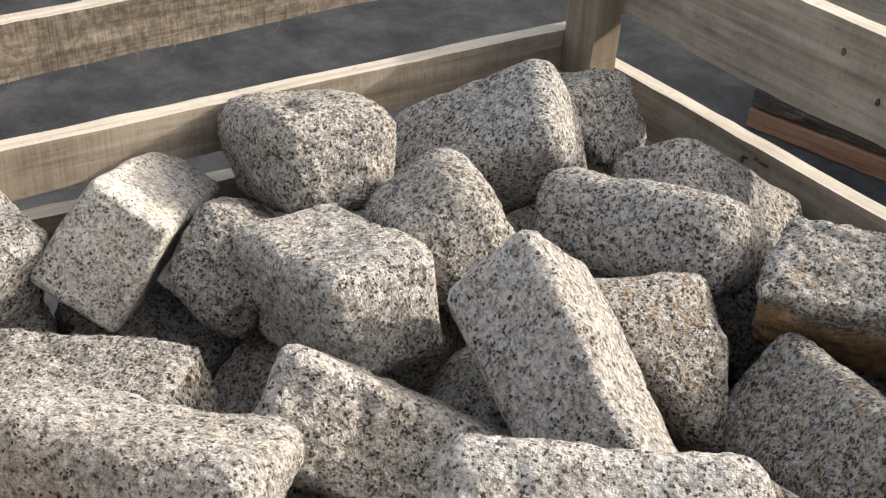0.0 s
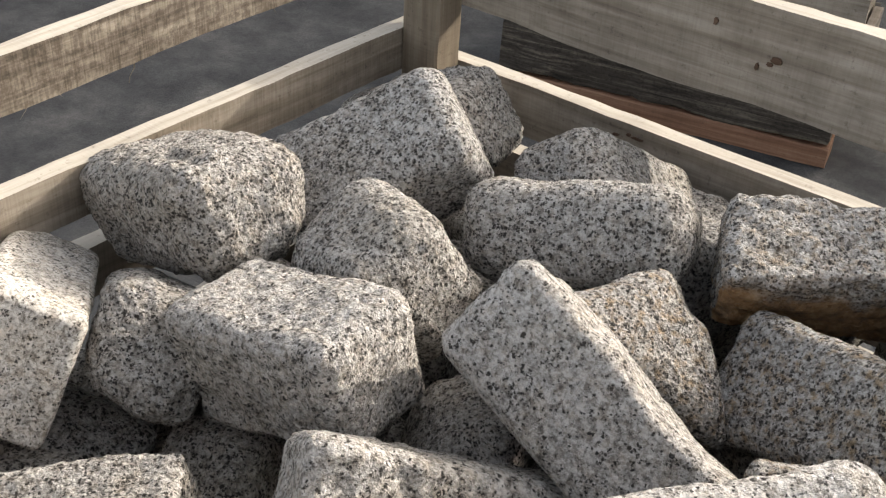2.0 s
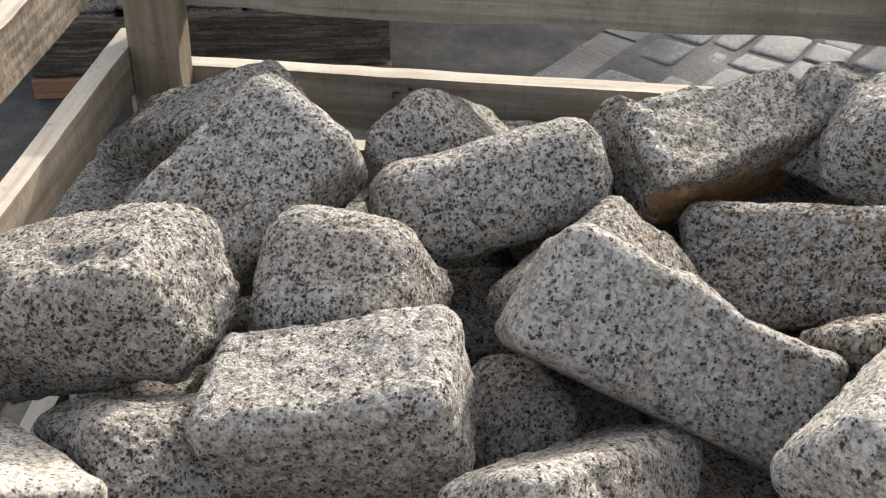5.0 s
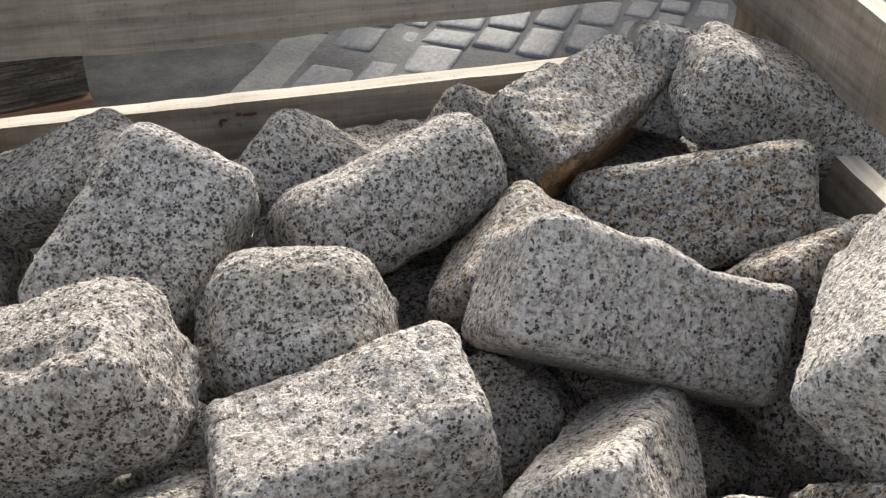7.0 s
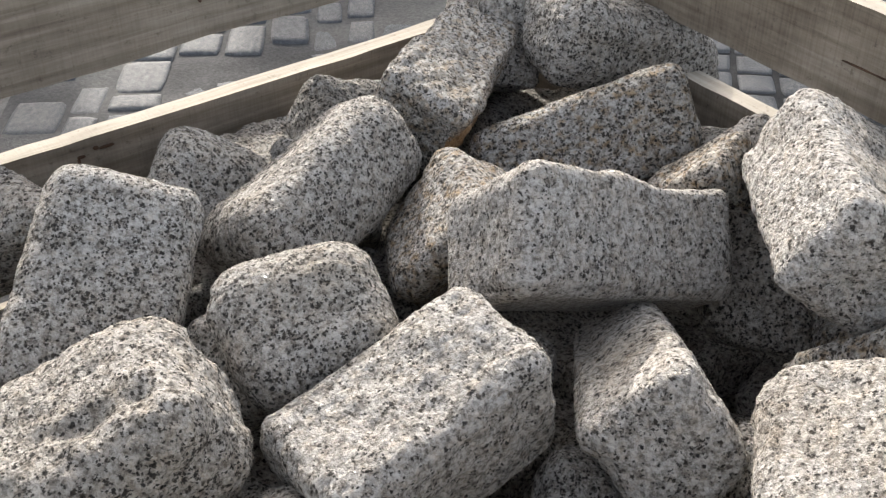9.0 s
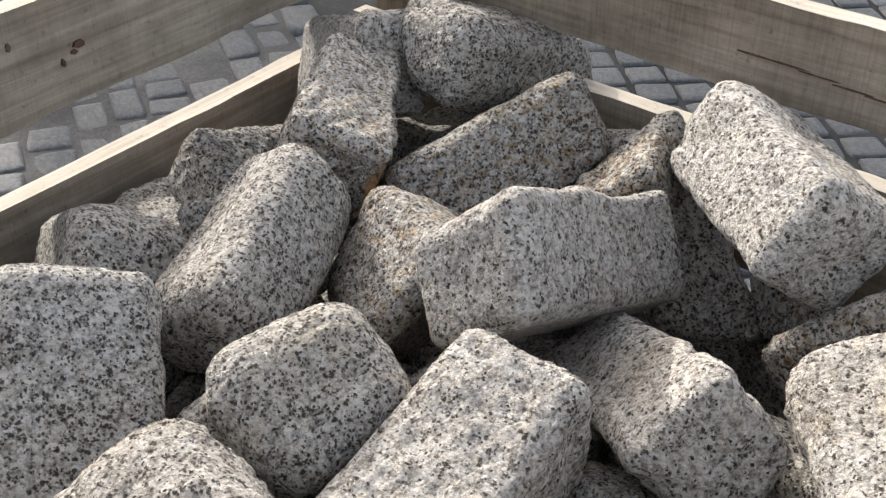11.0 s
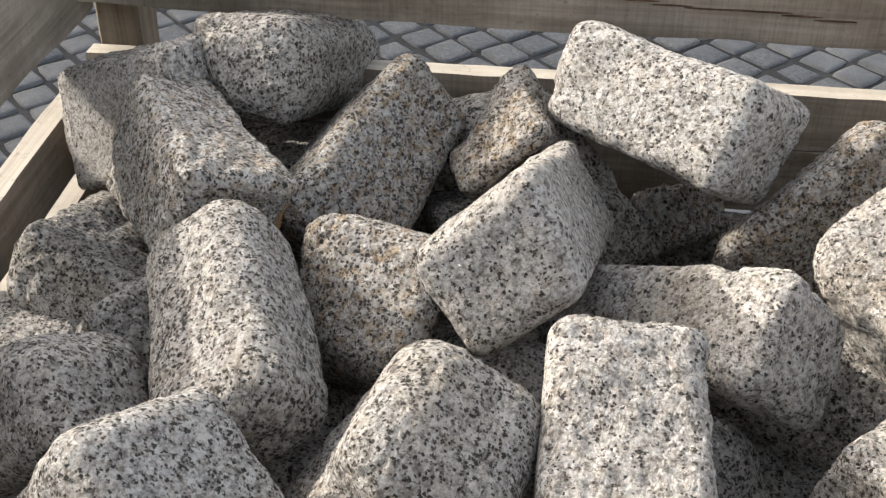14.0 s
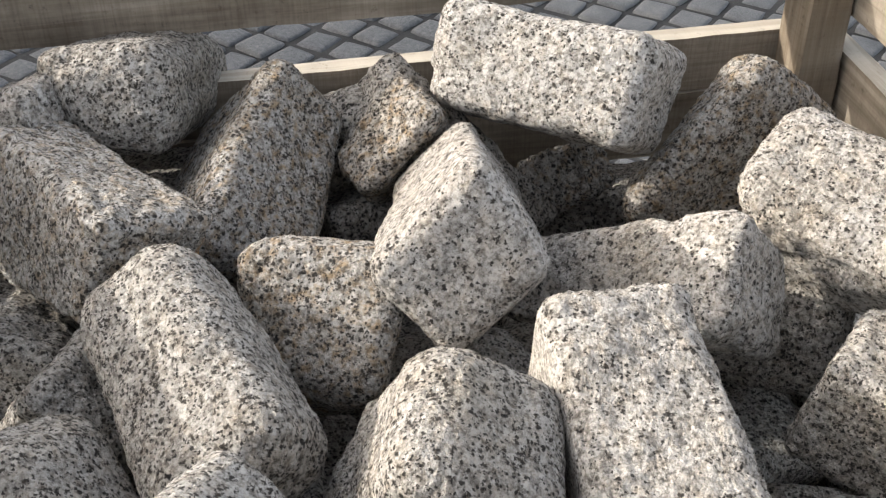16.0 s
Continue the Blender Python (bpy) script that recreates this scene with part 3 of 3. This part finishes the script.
# square setts, laid slantwise, on the far side of the crate
slant = []
for i in range(-70, 71):
    for j in range(-70, 71):
        x, y = 1.25 + (i * 0.1 - j * 0.1) * 0.7071, 0.9 + (i * 0.1 + j * 0.1) * 0.7071
        if 0.42 < x < 4.5 and -2.6 < y < 1.98:
            slant.append((x, y))
slant.sort(key=lambda q: abs(q[0] - 1.25) + abs(q[1] - 0.7) * 0.6)
for x, y in slant[:140]:
    lay(x, y, rng.uniform(-0.004, 0.004), rng.uniform(0.083, 0.092), rng.uniform(0.082, 0.091), 45)
verts, faces = [], []
for x, y in slant[140:]:
    m = pose(x, y, rng.uniform(-0.007, 0.001), 0, 0, 45 + rng.uniform(-4, 4)) @ Matrix.Diagonal((0.087, 0.086, 0.09, 1))
    me, k = COBBLES[rng.randrange(7)], len(verts)
    verts += [(m @ v.co)[:] for v in me.vertices]
    faces += [[k + i for i in p.vertices] for p in me.polygons]
bm = bmesh.new()
bmesh.ops.create_grid(bm, x_segments=50, y_segments=50, size=0.5)
for v in bm.verts:
    q = Vector((2.45 + 4.08 * v.co.x, -0.31 + 4.58 * v.co.y, 0.0))
    v.co = q + Vector((0, 0, -0.0105 + 0.003 * noise.noise(q * 7)))
tagged(part("joint_filling", bm, JOINT_DARK, pavement, smooth=True), kind="stuff")
rest = bpy.data.meshes.new("cobbles")
rest.from_pydata(verts, [], faces)
rest.polygons.foreach_set("use_smooth", [True] * len(faces))
tagged(link_mesh("cobbles", rest, PAVER, pavement), kind="stuff")
# larger, uneven stones in courses beside the kerb
AL = radians(57)
ax, ay = Vector((math.cos(AL), math.sin(AL))), Vector((-math.sin(AL), math.cos(AL)))
start = Vector((-0.64, 2.30))
d = 0.075
for course in range(13):
    wide = rng.choice((0.085, 0.095, 0.11, 0.13))
    s = -1.0 + rng.uniform(0, 0.1)
    while s < 1.3:
        long = rng.uniform(0.08, 0.20)
        c = start + ax * (s + long / 2) - ay * (d + wide / 2)
        if c.y > 1.15 and -0.66 < c.x < 2.2 and not (c.x > 0.38 and c.y < 2.02):
            lay(c.x, c.y, rng.uniform(-0.006, 0.006), long - rng.uniform(0.007, 0.018), wide - rng.uniform(0.007, 0.016), 57)
        s += long
    d += wide
# worn sand and mortar between them, nearly level with their tops
bm = bmesh.new()
bmesh.ops.create_grid(bm, x_segments=40, y_segments=30, size=0.5)
for v in bm.verts:
    q = start + ax * (v.co.x * 2.5 + 0.1) - ay * (0.70 + v.co.y * 1.28)
    v.co = Vector((q.x, q.y, -0.007 + 0.004 * noise.noise(Vector((q.x * 9, q.y * 9, 0.4)))))
bmesh.ops.recalc_face_normals(bm, faces=bm.faces[:])
tagged(part("joint_sand", bm, JOINT, pavement, smooth=True), kind="stuff")
for i in range(2, 6):
    bm = board_bm((0.46, 0.115, 0.10), rough=0.003, seed=100 + i)
    ob = part("kerb_stone", bm, KERB, pavement)
    c = start + ax * (-1.2 + 0.47 * i) + ay * 0.0
    ob.matrix_local = pose(c.x, c.y, -0.068, 0, 0, 57)

# ---- a second crate of setts, behind the first ----
stack = tagged(new("wooden_crate"), "low crate of dark bark-edged and reddish planks filled with setts", "crate")
STACK = pose(-1.775, 2.185, -0.03, 0, 0, 12)          # its near corner; x runs along the front
stack.matrix_world = STACK


def in_stack(name, size, place, material, seed, label="", rough=0.002, yaw=0):
    ob = part(name, board_bm(size, rough=rough, seed=seed), material, stack, label)
    ob.location = place
    ob.rotation_euler = (0, 0, radians(yaw))
    return ob


for i, v in enumerate((0.05, 0.31, 0.57)):
    in_stack("plank", (0.84, 0.10, 0.052), (0.42, v, 0.026), WOOD_RED, 201 + i, "reddish brown plank")
for i in range(6):
    in_stack("deck_board", (0.12, 0.57, 0.02), (0.07 + 0.14 * i, 0.31, 0.063), WOOD_OLD, 210 + i)
for i, v in enumerate((0.022, 0.598)):
    in_stack("bark_board", (0.83, 0.034, 0.134), (0.42, v, 0.121), WOOD_OLD, 220 + i, "dark bark-covered board", rough=0.007)
    in_stack("upper_board", (0.86, 0.022, 0.100), (0.42, v - 0.018 + 0.036 * i, 0.375), WOOD_X, 230 + i, "pale sawn board")
for i, u in enumerate((0.011, 0.829)):
    in_stack("end_board", (0.022, 0.53, 0.118), (u, 0.31, 0.135), WOOD_Y, 240 + i)
    in_stack("end_board", (0.022, 0.53, 0.100), (u, 0.31, 0.375), WOOD_Y, 250 + i)
    for j, v in enumerate((0.062, 0.558)):
        in_stack("post", (0.045, 0.042, 0.35), (0.046 + 0.748 * i, v, 0.25), WOOD_Z, 260 + 2 * i + j)
for level in range(2):
    for i in range(5):
        for j in range(4):
            at = STACK @ Vector((0.13 + 0.144 * i + rng.uniform(-0.01, 0.01), 0.125 + 0.123 * j + rng.uniform(-0.008, 0.008), 0.122 + 0.094 * level + rng.uniform(0, 0.012)))
            ob = sett(at.x, at.y, at.z, rng.uniform(-9, 9) * level, rng.uniform(-9, 9) * level, 12 + rng.uniform(-16, 16), 0.135, 0.105, 0.09, cuts=10)
            tagged(ob, "grey granite sett in the low dark crate", group="setts in the low crate")

# ---- unseen walls added on the sunny side, to shade the street but for a gap ----
PLASTER = plain_ground("plaster", ((0.42, 0.39, 0.34), (0.48, 0.45, 0.40), (0.54, 0.51, 0.46)), 1.0, 0.9, 0.003)
to_sun = Vector((SUN.x, SUN.y)).normalized()
side = Vector((to_sun.y, -to_sun.x))
HIGH = 0.40 + 14.0 * SUN.z / Vector((SUN.x, SUN.y)).length


def shade_wall(name, p0, p1):
    bm = bmesh.new()
    bmesh.ops.create_cube(bm, size=1.0)
    bmesh.ops.scale(bm, vec=(p1 - p0, 0.4, HIGH), verts=bm.verts[:])
    ob = part(name, bm, PLASTER, None)
    c = Vector((-0.63, 0.5)) - side * side.dot(Vector((-0.63, 0.5))) + to_sun * 14.2 + side * (p0 + p1) / 2
    ob.matrix_world = pose(c.x, c.y, HIGH / 2 - 0.03, 0, 0, math.degrees(math.atan2(side.y, side.x)))
    return tagged(ob, "unseen pale wall added to shade the street", "wall", kind="structure")


# the gap between these two added walls lets one sun patch through
shade_wall("wall_north", -22.0, -1.205)
shade_wall("wall_east", -0.80, 22.0)
